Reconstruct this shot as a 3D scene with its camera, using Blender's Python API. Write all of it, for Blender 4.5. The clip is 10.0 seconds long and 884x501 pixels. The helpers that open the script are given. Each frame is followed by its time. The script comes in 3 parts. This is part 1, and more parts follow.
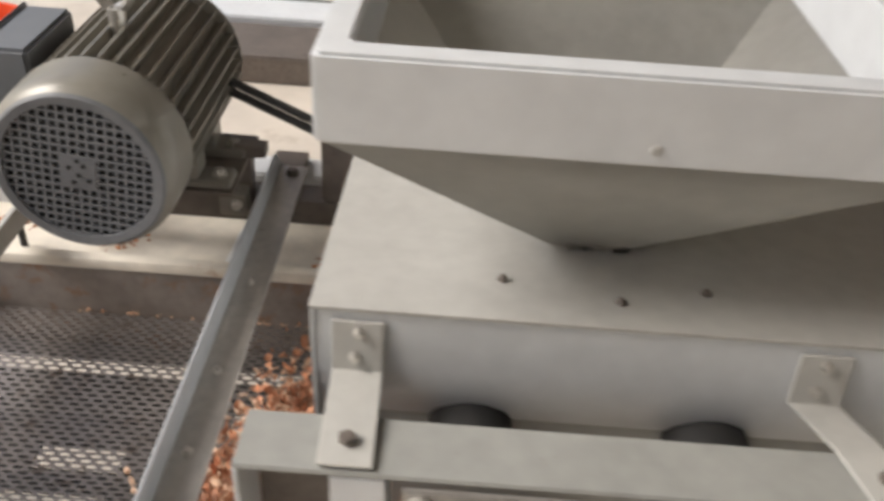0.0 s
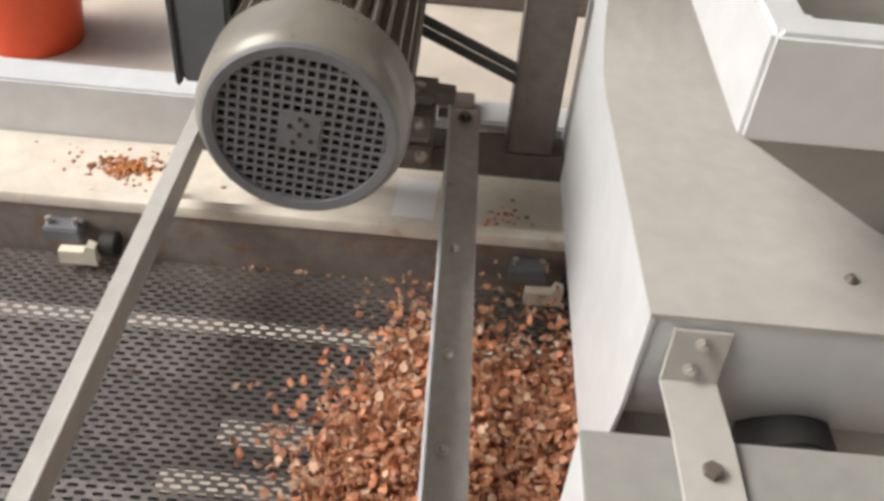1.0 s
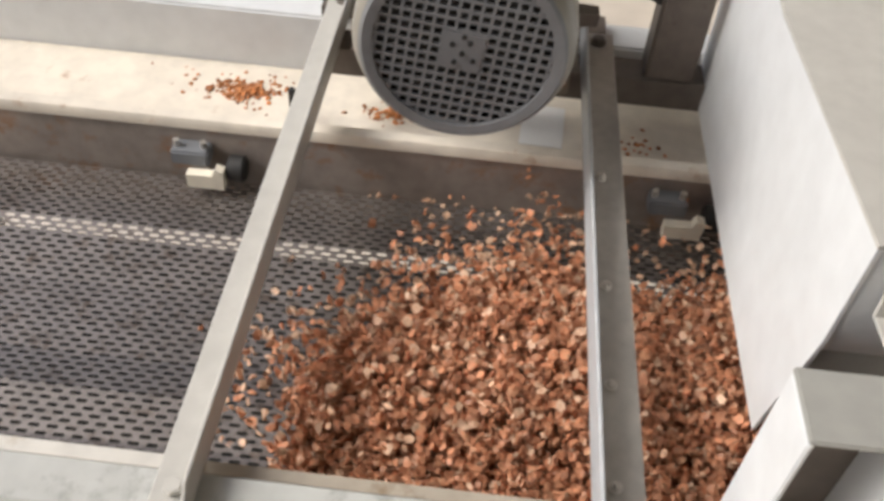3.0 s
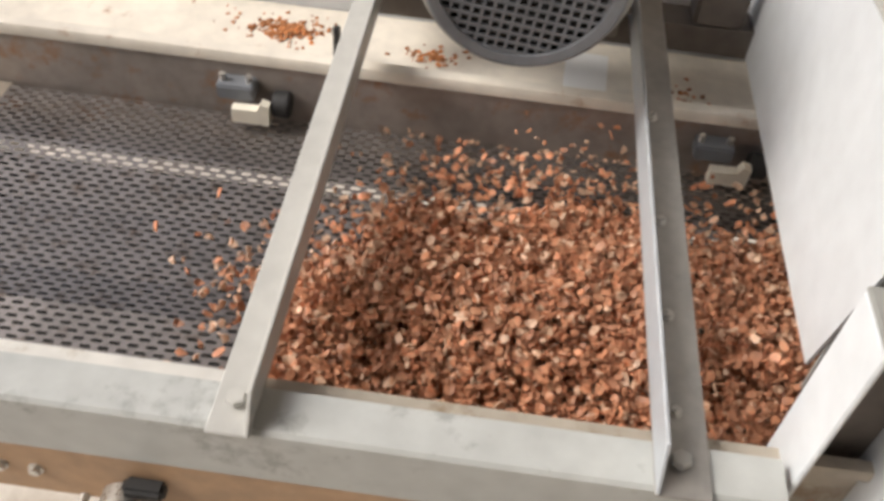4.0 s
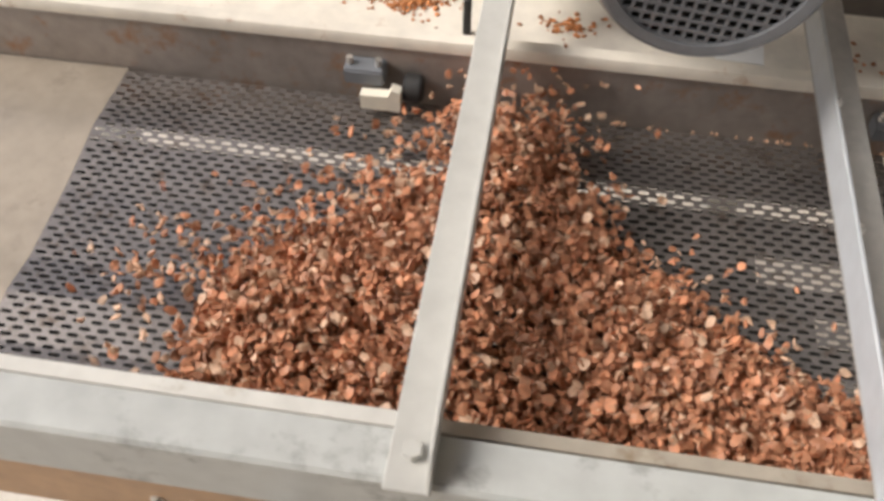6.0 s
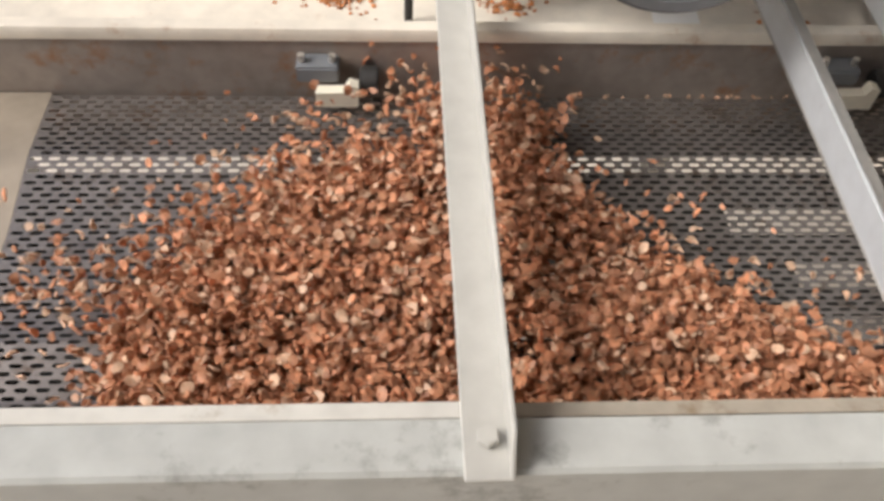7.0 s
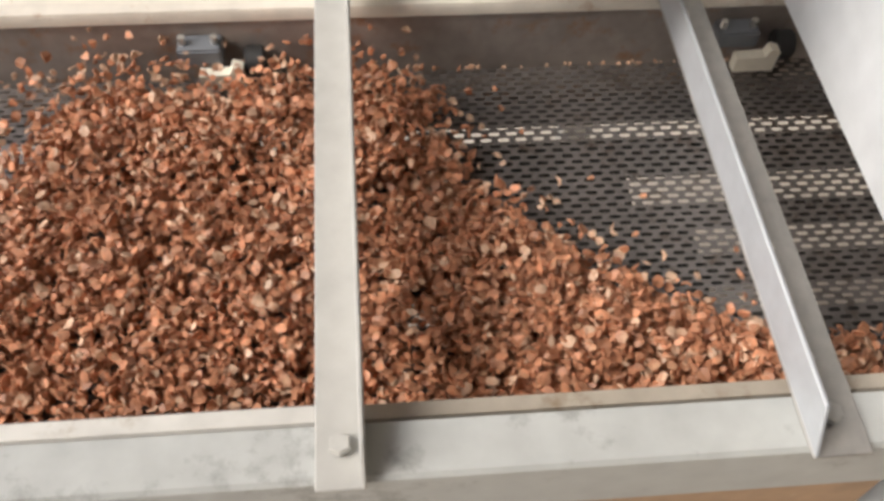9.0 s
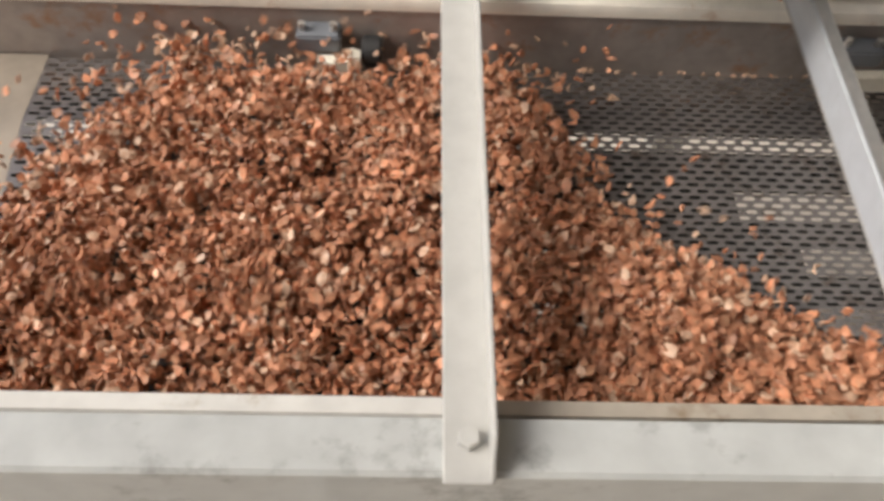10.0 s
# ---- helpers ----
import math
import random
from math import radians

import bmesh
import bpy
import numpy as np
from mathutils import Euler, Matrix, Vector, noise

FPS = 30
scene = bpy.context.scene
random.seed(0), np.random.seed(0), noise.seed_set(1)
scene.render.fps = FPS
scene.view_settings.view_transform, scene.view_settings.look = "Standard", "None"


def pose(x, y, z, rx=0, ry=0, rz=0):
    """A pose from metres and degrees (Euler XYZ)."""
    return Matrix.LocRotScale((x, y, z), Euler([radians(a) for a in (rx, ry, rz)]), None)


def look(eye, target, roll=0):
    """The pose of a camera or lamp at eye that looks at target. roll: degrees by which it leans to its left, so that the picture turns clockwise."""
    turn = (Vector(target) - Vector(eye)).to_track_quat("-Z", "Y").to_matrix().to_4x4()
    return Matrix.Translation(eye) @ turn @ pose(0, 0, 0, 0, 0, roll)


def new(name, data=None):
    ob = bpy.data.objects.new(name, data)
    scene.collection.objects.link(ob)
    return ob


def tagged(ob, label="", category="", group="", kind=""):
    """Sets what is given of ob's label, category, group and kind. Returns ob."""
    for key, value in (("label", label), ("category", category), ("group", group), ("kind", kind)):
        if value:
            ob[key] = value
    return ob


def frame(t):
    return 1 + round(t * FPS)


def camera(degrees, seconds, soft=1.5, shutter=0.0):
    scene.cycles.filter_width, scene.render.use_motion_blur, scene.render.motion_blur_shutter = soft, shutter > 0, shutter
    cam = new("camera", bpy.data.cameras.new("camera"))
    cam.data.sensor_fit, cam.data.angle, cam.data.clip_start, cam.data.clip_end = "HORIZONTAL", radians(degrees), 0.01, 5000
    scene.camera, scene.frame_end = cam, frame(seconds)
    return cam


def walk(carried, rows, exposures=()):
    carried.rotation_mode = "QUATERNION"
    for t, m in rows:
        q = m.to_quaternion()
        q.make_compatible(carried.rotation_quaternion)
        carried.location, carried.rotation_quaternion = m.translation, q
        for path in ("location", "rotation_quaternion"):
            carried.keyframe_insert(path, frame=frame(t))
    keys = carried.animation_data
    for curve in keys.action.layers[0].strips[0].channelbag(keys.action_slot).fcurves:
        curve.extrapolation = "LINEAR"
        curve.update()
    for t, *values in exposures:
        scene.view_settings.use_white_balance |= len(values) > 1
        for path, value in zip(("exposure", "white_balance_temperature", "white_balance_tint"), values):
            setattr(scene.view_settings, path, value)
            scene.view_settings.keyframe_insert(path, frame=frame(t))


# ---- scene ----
cam = camera(52.4, 10.0, soft=3.3, shutter=0.45)
PATH = [
    (0, (0.517, -0.377, 0.614), (0.492, 1.25, -0.549), 3.7),
    (0.3, (0.424, -0.334, 0.607), (0.418, 1.263, -0.597), 3.3),
    (0.5, (0.356, -0.313, 0.61), (0.327, 1.239, -0.65), 3.5),
    (1, (0.279, -0.279, 0.591), (0.294, 1.219, -0.734), 5.5),
    (1.5, (0.254, -0.274, 0.585), (0.286, 1.208, -0.758), 5.7),
    (2, (0.245, -0.276, 0.583), (0.256, 1.197, -0.77), 5.4),
    (2.5, (0.221, -0.27, 0.578), (0.201, 1.17, -0.811), 4.5),
    (2.7, (0.2, -0.265, 0.571), (0.149, 1.148, -0.843), 4.0),
    (3.8, (0.156, -0.301, 0.531), (0.096, 1.077, -0.917), 5.2),
    (4, (0.142, -0.304, 0.527), (0.083, 1.058, -0.936), 5.8),
    (4.5, (0.131, -0.3, 0.523), (0.02, 1.002, -0.99), 5.7),
    (5, (0.144, -0.269, 0.511), (-0.11, 0.973, -1.037), 1.6),
    (5.2, (0.161, -0.238, 0.508), (-0.192, 0.951, -1.061), -1.7),
    (6.3, (0.0, -0.218, 0.529), (-0.075, 1.003, -1.053), 0.8),
    (6.5, (-0.026, -0.221, 0.505), (-0.032, 1.014, -1.068), 0.7),
    (7, (-0.058, -0.226, 0.494), (0.059, 1.02, -1.066), 3.9),
    (7.5, (-0.03, -0.214, 0.503), (0.121, 0.995, -1.082), 5.7),
    (8, (-0.008, -0.212, 0.505), (0.093, 0.996, -1.086), 3.9),
    (8.5, (0.021, -0.196, 0.514), (0.156, 0.948, -1.12), 3.3),
    (9, (0.027, -0.193, 0.509), (0.173, 0.946, -1.128), 3.2),
    (9.5, (-0.001, -0.189, 0.51), (0.13, 0.962, -1.12), 4.5),
    (10, (-0.036, -0.193, 0.498), (0.033, 0.961, -1.134), 4.0),
]
walk(cam, [(t, look(eye, target, roll)) for t, eye, target, roll in PATH])

# exposure, world and sun
scene.view_settings.exposure = 0.2
world = bpy.data.worlds.new("hall_daylight")
scene.world = world
world.use_nodes = True
wn = world.node_tree
sky = wn.nodes.new("ShaderNodeTexSky")
sky.sky_type = "NISHITA"
sky.sun_disc = False
sky.sun_elevation = radians(44.2)
sky.sun_rotation = radians(-97.1)
sky.air_density = 1.0
sky.dust_density = 4.0
wn.nodes["Background"].inputs["Strength"].default_value = 0.135
wn.links.new(sky.outputs["Color"], wn.nodes["Background"].inputs["Color"])
sun = new("sun", bpy.data.lights.new("sun", "SUN"))
sun.data.energy = 2.4
sun.data.angle = radians(30)
sun.data.color = (1.0, 0.985, 0.965)
sun.matrix_world = look((-2.4, -0.3, 2.35), (0.0, 0.0, 0.0))


# materials
def material(name, colour, rough=0.5, metal=0.0, scale=40.0, vary=0.12, bump=0.1, stain=None, stain_at=0.62, spread=0.0, spec=0.5, thin=0.0):
    """Principled surface with fine grain, broad patches and, if asked, stains of another colour."""
    m = bpy.data.materials.new(name)
    m.use_nodes = True
    n, l = m.node_tree.nodes, m.node_tree.links
    p = n["Principled BSDF"]
    p.inputs["Metallic"].default_value = metal
    p.inputs["Specular IOR Level"].default_value = spec
    co = n.new("ShaderNodeTexCoord")
    fine = n.new("ShaderNodeTexNoise")
    fine.inputs["Scale"].default_value = scale
    fine.inputs["Detail"].default_value = 6
    broad = n.new("ShaderNodeTexNoise")
    broad.inputs["Scale"].default_value = scale * 0.13
    broad.inputs["Detail"].default_value = 3
    for t in (fine, broad):
        l.new(co.outputs["Object"], t.inputs["Vector"])
    add = n.new("ShaderNodeMath")
    add.operation = "ADD"
    l.new(fine.outputs["Fac"], add.inputs[0])
    l.new(broad.outputs["Fac"], add.inputs[1])
    rng = n.new("ShaderNodeMapRange")
    rng.inputs["From Min"].default_value, rng.inputs["From Max"].default_value = 0.7, 1.3
    rng.inputs["To Min"].default_value, rng.inputs["To Max"].default_value = 1 - vary, 1 + vary
    l.new(add.outputs[0], rng.inputs["Value"])
    val = n.new("ShaderNodeHueSaturation")
    val.inputs["Color"].default_value = (*colour, 1)
    l.new(rng.outputs["Result"], val.inputs["Value"])
    out = val.outputs["Color"]
    if spread:
        info = n.new("ShaderNodeNewGeometry")
        r2 = n.new("ShaderNodeMapRange")
        r2.inputs["To Min"].default_value, r2.inputs["To Max"].default_value = 1 - spread, 1 + spread
        l.new(info.outputs["Random Per Island"], r2.inputs["Value"])
        v2 = n.new("ShaderNodeHueSaturation")
        l.new(out, v2.inputs["Color"])
        l.new(r2.outputs["Result"], v2.inputs["Value"])
        out = v2.outputs["Color"]
    if stain:
        big = n.new("ShaderNodeTexNoise")
        big.inputs["Scale"].default_value = scale * 0.35
        big.inputs["Detail"].default_value = 8
        big.inputs["Roughness"].default_value = 0.7
        l.new(co.outputs["Object"], big.inputs["Vector"])
        ramp = n.new("ShaderNodeMapRange")
        ramp.inputs["From Min"].default_value, ramp.inputs["From Max"].default_value = stain_at - 0.06, stain_at + 0.08
        l.new(big.outputs["Fac"], ramp.inputs["Value"])
        mix = n.new("ShaderNodeMix")
        mix.data_type = "RGBA"
        l.new(ramp.outputs["Result"], mix.inputs["Factor"])
        l.new(out, mix.inputs["A"])
        mix.inputs["B"].default_value = (*stain, 1)
        out = mix.outputs["Result"]
    l.new(out, p.inputs["Base Color"])
    rr = n.new("ShaderNodeMapRange")
    rr.inputs["To Min"].default_value, rr.inputs["To Max"].default_value = max(0.02, rough - 0.12), min(1, rough + 0.12)
    l.new(fine.outputs["Fac"], rr.inputs["Value"])
    l.new(rr.outputs["Result"], p.inputs["Roughness"])
    if bump:
        b = n.new("ShaderNodeBump")
        b.inputs["Strength"].default_value = bump
        b.inputs["Distance"].default_value = 0.002
        l.new(add.outputs[0], b.inputs["Height"])
        l.new(b.outputs["Normal"], p.inputs["Normal"])
    if thin:
        tr = n.new("ShaderNodeBsdfTranslucent")
        l.new(out, tr.inputs["Color"])
        both = n.new("ShaderNodeMixShader")
        both.inputs[0].default_value = thin
        l.new(p.outputs[0], both.inputs[1])
        l.new(tr.outputs[0], both.inputs[2])
        l.new(both.outputs[0], n["Material Output"].inputs["Surface"])
    return m


PAINT = material("grey_enamel", (0.48, 0.47, 0.435), 0.4, 0.0, 60, 0.09, 0.1, (0.30, 0.26, 0.20), 0.74)
WHITE = material("pale_enamel", (0.68, 0.70, 0.71), 0.38, 0.0, 40, 0.07, 0.2, (0.45, 0.42, 0.37), 0.76)
CREAM = material("dusty_cream_paint", (0.74, 0.68, 0.58), 0.6, 0.0, 50, 0.12, 0.1, (0.45, 0.27, 0.15), 0.68)
STANDM = material("dull_stand_enamel", (0.33, 0.33, 0.305), 0.45, 0.0, 55, 0.1, 0.08, (0.22, 0.2, 0.17), 0.7)
RAILM = material("worn_rail_enamel", (0.48, 0.49, 0.465), 0.45, 0.0, 42, 0.12, 0.08, (0.24, 0.235, 0.215), 0.61)
BARE = material("galvanised_steel", (0.42, 0.40, 0.37), 0.4, 0.6, 90, 0.15, 0.1, (0.22, 0.18, 0.14), 0.7)
DARK = material("brown_grey_steel", (0.16, 0.135, 0.115), 0.5, 0.2, 70, 0.2, 0.1, (0.08, 0.06, 0.05), 0.66)
DECK = material("stainless_sheet", (0.21, 0.19, 0.178), 0.42, 0.6, 120, 0.2, 0.12, (0.12, 0.09, 0.07), 0.6)
WALLM = material("oily_tray_steel", (0.33, 0.29, 0.26), 0.38, 0.5, 60, 0.2, 0.1, (0.33, 0.17, 0.09), 0.6)
RUST = material("ochre_painted_steel", (0.45, 0.29, 0.17), 0.6, 0.0, 60, 0.18, 0.1, (0.62, 0.50, 0.38), 0.66)
MOTOR = material("motor_grey_enamel", (0.25, 0.235, 0.20), 0.32, 0.1, 70, 0.1, 0.05, (0.20, 0.17, 0.13), 0.72)
GRILLE = material("grille_grey_plastic", (0.18, 0.185, 0.195), 0.45, 0.0, 90, 0.12, 0.05)
# black rubber, also the shade in the fan cover and trough openings
BLACK = material("black_rubber_and_shade", (0.025, 0.024, 0.023), 0.6, 0.0, 80, 0.2, 0.1)
BOX = material("slate_grey_plastic", (0.17, 0.18, 0.195), 0.5, 0.0, 60, 0.1, 0.05)
ZINC = material("zinc_bolt", (0.62, 0.60, 0.56), 0.3, 0.8, 200, 0.15, 0.05)
PADM = material("cream_rubber_pad", (0.82, 0.77, 0.64), 0.6, 0.0, 80, 0.08, 0.05)
FLOORM = material("pale_concrete", (0.60, 0.54, 0.46), 0.75, 0.0, 6, 0.15, 0.2, (0.42, 0.36, 0.29), 0.62)
ORANGE = material("orange_plastic", (0.80, 0.10, 0.03), 0.4, 0.0, 20, 0.08, 0.03)
PLASTER = material("hall_plaster", (0.62, 0.60, 0.55), 0.8, 0.0, 5, 0.08, 0.1)
CHIP = material("reddish_brown_chip", (0.55, 0.25, 0.135), 0.5, 0.0, 160, 0.3, 0.3, (0.62, 0.37, 0.22), 0.6, spread=0.35, thin=0.2)
PALE = material("pale_cut_chip", (0.74, 0.50, 0.34), 0.5, 0.0, 160, 0.25, 0.3, (0.45, 0.2, 0.1), 0.62, spread=0.2, thin=0.2)
CRUMB = material("orange_brown_crumb", (0.50, 0.20, 0.07), 0.6, 0.0, 160, 0.3, 0.2, spread=0.4)
ROOFM = material("unseen_roof_sheet", (0.30, 0.27, 0.24), 0.8, 0.0, 3, 0.15, 0.1)
ENDM = material("dull_tan_sheet", (0.33, 0.28, 0.22), 0.55, 0.2, 50, 0.15, 0.1, (0.24, 0.2, 0.16), 0.62)
HANDLEM = material("yellowed_wire", (0.55, 0.42, 0.16), 0.4, 0.4, 60, 0.1, 0.0)
TAGM = material("white_label_paper", (0.80, 0.80, 0.78), 0.6, 0.0, 60, 0.04, 0.02)

# pan colour near black, standing in for the shade seen through the slots
PANM = material("pan_slot_shade_black", (0.05, 0.045, 0.04), 0.5, 0.2, 60, 0.2, 0.1)
FLANGEM = material("bluish_grey_enamel", (0.46, 0.48, 0.50), 0.42, 0.1, 60, 0.1, 0.1, (0.25, 0.24, 0.22), 0.7)
PALELIP = material("pale_worn_enamel", (0.62, 0.60, 0.55), 0.5, 0.0, 50, 0.12, 0.1, (0.42, 0.36, 0.28), 0.66)
LIPM = material("oily_tan_lip", (0.42, 0.37, 0.30), 0.5, 0.1, 60, 0.15, 0.1, (0.27, 0.2, 0.13), 0.6)

BASE = {}


def thing(name, at, label, category, group="", kind=""):
    ob = new(name)
    ob.location = at
    ob.empty_display_size = 0.02
    BASE[ob.name] = Vector(at)
    return tagged(ob, label, category, group, kind)


def part(name, bm, mat, parent=None, label="", smooth=None):
    """One mesh object from a bmesh in world places, under its thing."""
    me = bpy.data.meshes.new(name)
    base = BASE[parent.name] if parent else Vector()
    bmesh.ops.translate(bm, verts=bm.verts, vec=-base)
    bmesh.ops.recalc_face_normals(bm, faces=bm.faces)
    bm.to_mesh(me)
    bm.free()
    me.materials.append(mat)
    if smooth:
        for p in me.polygons:
            p.use_smooth = True
        me.set_sharp_from_angle(angle=radians(smooth))
    ob = new(name, me)
    if parent:
        ob.parent = parent
    BASE[ob.name] = base
    return tagged(ob, label) if label else ob


def box(bm, x0, x1, y0, y1, z0, z1, bev=0.0, seg=2):
    r = bmesh.ops.create_cube(bm, size=1.0, matrix=Matrix.LocRotScale(((x0 + x1) / 2, (y0 + y1) / 2, (z0 + z1) / 2), None, (x1 - x0, y1 - y0, z1 - z0)))
    if bev:
        es = {e for v in r["verts"] for e in v.link_edges}
        bmesh.ops.bevel(bm, geom=list(es), offset=bev, segments=seg, affect="EDGES", clamp_overlap=True)
    return bm


def rod(bm, a, b, r0, r1=None, n=24, bev=0.0):
    a, b = Vector(a), Vector(b)
    m = Matrix.Translation((a + b) / 2) @ (b - a).to_track_quat("Z", "Y").to_matrix().to_4x4()
    r = bmesh.ops.create_cone(bm, cap_ends=True, segments=n, radius1=r0, radius2=r0 if r1 is None else r1, depth=(b - a).length, matrix=m)
    if bev:
        es = {e for v in r["verts"] for e in v.link_edges if any(len(f.verts) > 4 for f in e.link_faces)}
        bmesh.ops.bevel(bm, geom=list(es), offset=bev, segments=3, affect="EDGES", clamp_overlap=True)
    return bm


def prism(bm, prof, axis, a, b):
    """A closed outline, drawn across the axis (x: outline in y, z; y: outline in x, z), drawn out from a to b."""
    def at(u, v, w):
        return (w, u, v) if axis == "x" else (u, w, v) if axis == "y" else (u, v, w)
    lo = [bm.verts.new(at(u, v, a)) for u, v in prof]
    hi = [bm.verts.new(at(u, v, b)) for u, v in prof]
    n = len(prof)
    for i in range(n):
        bm.faces.new((lo[i], lo[(i + 1) % n], hi[(i + 1) % n], hi[i]))
    bm.faces.new(lo)
    bm.faces.new(hi[::-1])
    return bm


def sheet(bm, pts, thick):
    """A flat or folded plate from a loop of corners, given thickness."""
    f = bm.faces.new([bm.verts.new(p) for p in pts])
    f.normal_update()
    r = bmesh.ops.extrude_face_region(bm, geom=[f])
    bmesh.ops.translate(bm, verts=[v for v in r["geom"] if isinstance(v, bmesh.types.BMVert)], vec=f.normal * thick)
    return bm


def tube(bm, pts, r, n=10):
    """A round bar swept along a line of points."""
    rings = []
    for i, p in enumerate(pts):
        d = Vector(pts[min(i + 1, len(pts) - 1)]) - Vector(pts[max(i - 1, 0)])
        q = d.to_track_quat("Z", "Y")
        rings.append([bm.verts.new(Vector(p) + q @ Vector((r * math.cos(2 * math.pi * k / n), r * math.sin(2 * math.pi * k / n), 0))) for k in range(n)])
    for a, b in zip(rings, rings[1:]):
        for k in range(n):
            j = (k + 1) % n
            bm.faces.new((a[k], a[j], b[j], b[k]))
    bm.faces.new(rings[0])
    bm.faces.new(rings[-1][::-1])
    return bm


def B():
    return bmesh.new()


def bolt(name, at, axis, r, parent, mat=ZINC, washer=True):
    """A hexagon head on a washer; axis points out of the surface."""
    bm = B()
    a, d = Vector(at), Vector(axis).normalized()
    if washer:
        rod(bm, a - d * 0.0005, a + d * 0.0015, r * 1.35, n=20)
    rod(bm, a + d * 0.0015, a + d * (0.0015 + r * 0.85), r, n=6, bev=r * 0.12)
    return part(name, bm, mat, parent)


# ---- the hall ----
FLOOR_Z = -0.78
bm = B()
box(bm, -14, 14, -9, 17, FLOOR_Z - 0.2, FLOOR_Z)
tagged(part("floor", bm, FLOORM), "pale dusty concrete floor", "floor", kind="structure")

# unseen roof, added to block sky light except from the left
bm = B()
box(bm, -0.9, 14, 0.75, 17, 2.5, 2.62)
box(bm, -0.9, 14, -9, 0.75, 2.5, 2.62)
tagged(part("unseen_roof", bm, ROOFM), "unseen dull grey roof with one open side, added for shade", "roof", kind="structure")

# ---- machine frame ----
frame_thing = thing("machine_frame", (0, 0.33, FLOOR_Z), "grey painted steel frame carrying the vibrating screen", "machine frame")
bm = B()
prism(bm, [(0.003, 0.0), (0.036, 0.0), (0.036, -0.004), (0.006, -0.004), (0.006, -0.058), (0.02, -0.058), (0.02, -0.062), (0.0, -0.062), (0.0, -0.003)], "x", -0.62, 0.372)
part("near_rail", bm, RAILM, frame_thing, "grey channel rail with scuffed edge", 30)
bm = B()
prism(bm, [(0.002, -0.0635), (0.006, -0.0635), (0.006, -0.133), (0.002, -0.133)], "x", -0.62, 0.36)
part("side_plate", bm, RUST, frame_thing, "ochre stained side plate below the rail")
for x in (-0.185, -0.158):
    bolt("stud", (x, 0.002, -0.098), (0, -1, 0), 0.0045, frame_thing)
bm = B()
rod(bm, (-0.092, 0.002, -0.118), (-0.092, -0.075, -0.118), 0.0175, bev=0.002)
part("shaft_end", bm, ZINC, frame_thing, "bright steel pivot pin", 30)
bm = B()
box(bm, -0.088, -0.056, -0.012, 0.0015, -0.1, -0.087, 0.003)
part("bush", bm, BLACK, frame_thing, "black rubber buffer", 30)
bm = B()
rod(bm, (-0.128, 0.004, -0.1315), (-0.128, -0.03, -0.136), 0.004, n=10)
box(bm, -0.145, -0.111, -0.03, -0.024, -0.142, -0.13, 0.002)
part("wing_nut", bm, ZINC, frame_thing)
bm = B()
box(bm, -0.62, 0.66, 0.474, 0.648, -0.094, -0.09, 0.001)
part("apron", bm, CREAM, frame_thing, "dusty cream apron plate behind the tray")
bm = B()
box(bm, -0.62, 0.66, 0.649, 0.70, -0.16, -0.015, 0.003)
part("far_beam", bm, WHITE, frame_thing, "pale painted box beam", 30)
for x in (-0.6, 0.30):
    for y0, y1 in ((0.004, 0.036), (0.654, 0.694)):
        bm = B()
        box(bm, x, x + 0.04, y0 + 0.025 if y0 < 0.1 else y0, y1 + 0.025 if y0 < 0.1 else y1, FLOOR_Z, -0.137 if y0 < 0.1 else -0.161, 0.002)
        part("leg", bm, PAINT, frame_thing)
bm = B()
rod(bm, (-0.037, 0.545, -0.0895), (-0.037, 0.545, -0.045), 0.0045, n=12, bev=0.001)
part("rubber_stop", bm, BLACK, frame_thing, "short black rubber stop on the apron", 30)
# channel under the motor and the upright beside it
bm = B()
prism(bm, [(0.566, -0.034), (0.57, -0.034), (0.57, -0.0045), (0.606, -0.0045), (0.606, -0.0005), (0.566, -0.0005)], "x", -0.01, 0.60)
part("motor_channel", bm, DARK, frame_thing, "dark brown-grey angle across the frame")
bm = B()
box(bm, 0.349, 0.402, 0.566, 0.606, 0.0, 0.198, 0.003)
part("upright", bm, DARK, frame_thing, "dark square upright post")
bm = B()
box(bm, 0.3485, 0.4025, 0.5655, 0.6065, 0.1985, 0.203, 0.001)
part("upright_cap", bm, WHITE, frame_thing, "pale cap plate of the post", 30)
for x in (0.0, 0.289):
    bm = B()
    box(bm, x - 0.022, x + 0.022, 0.65, 0.69, -0.0145, 0.0, 0.001)
    part("packing_block", bm, DARK, frame_thing)

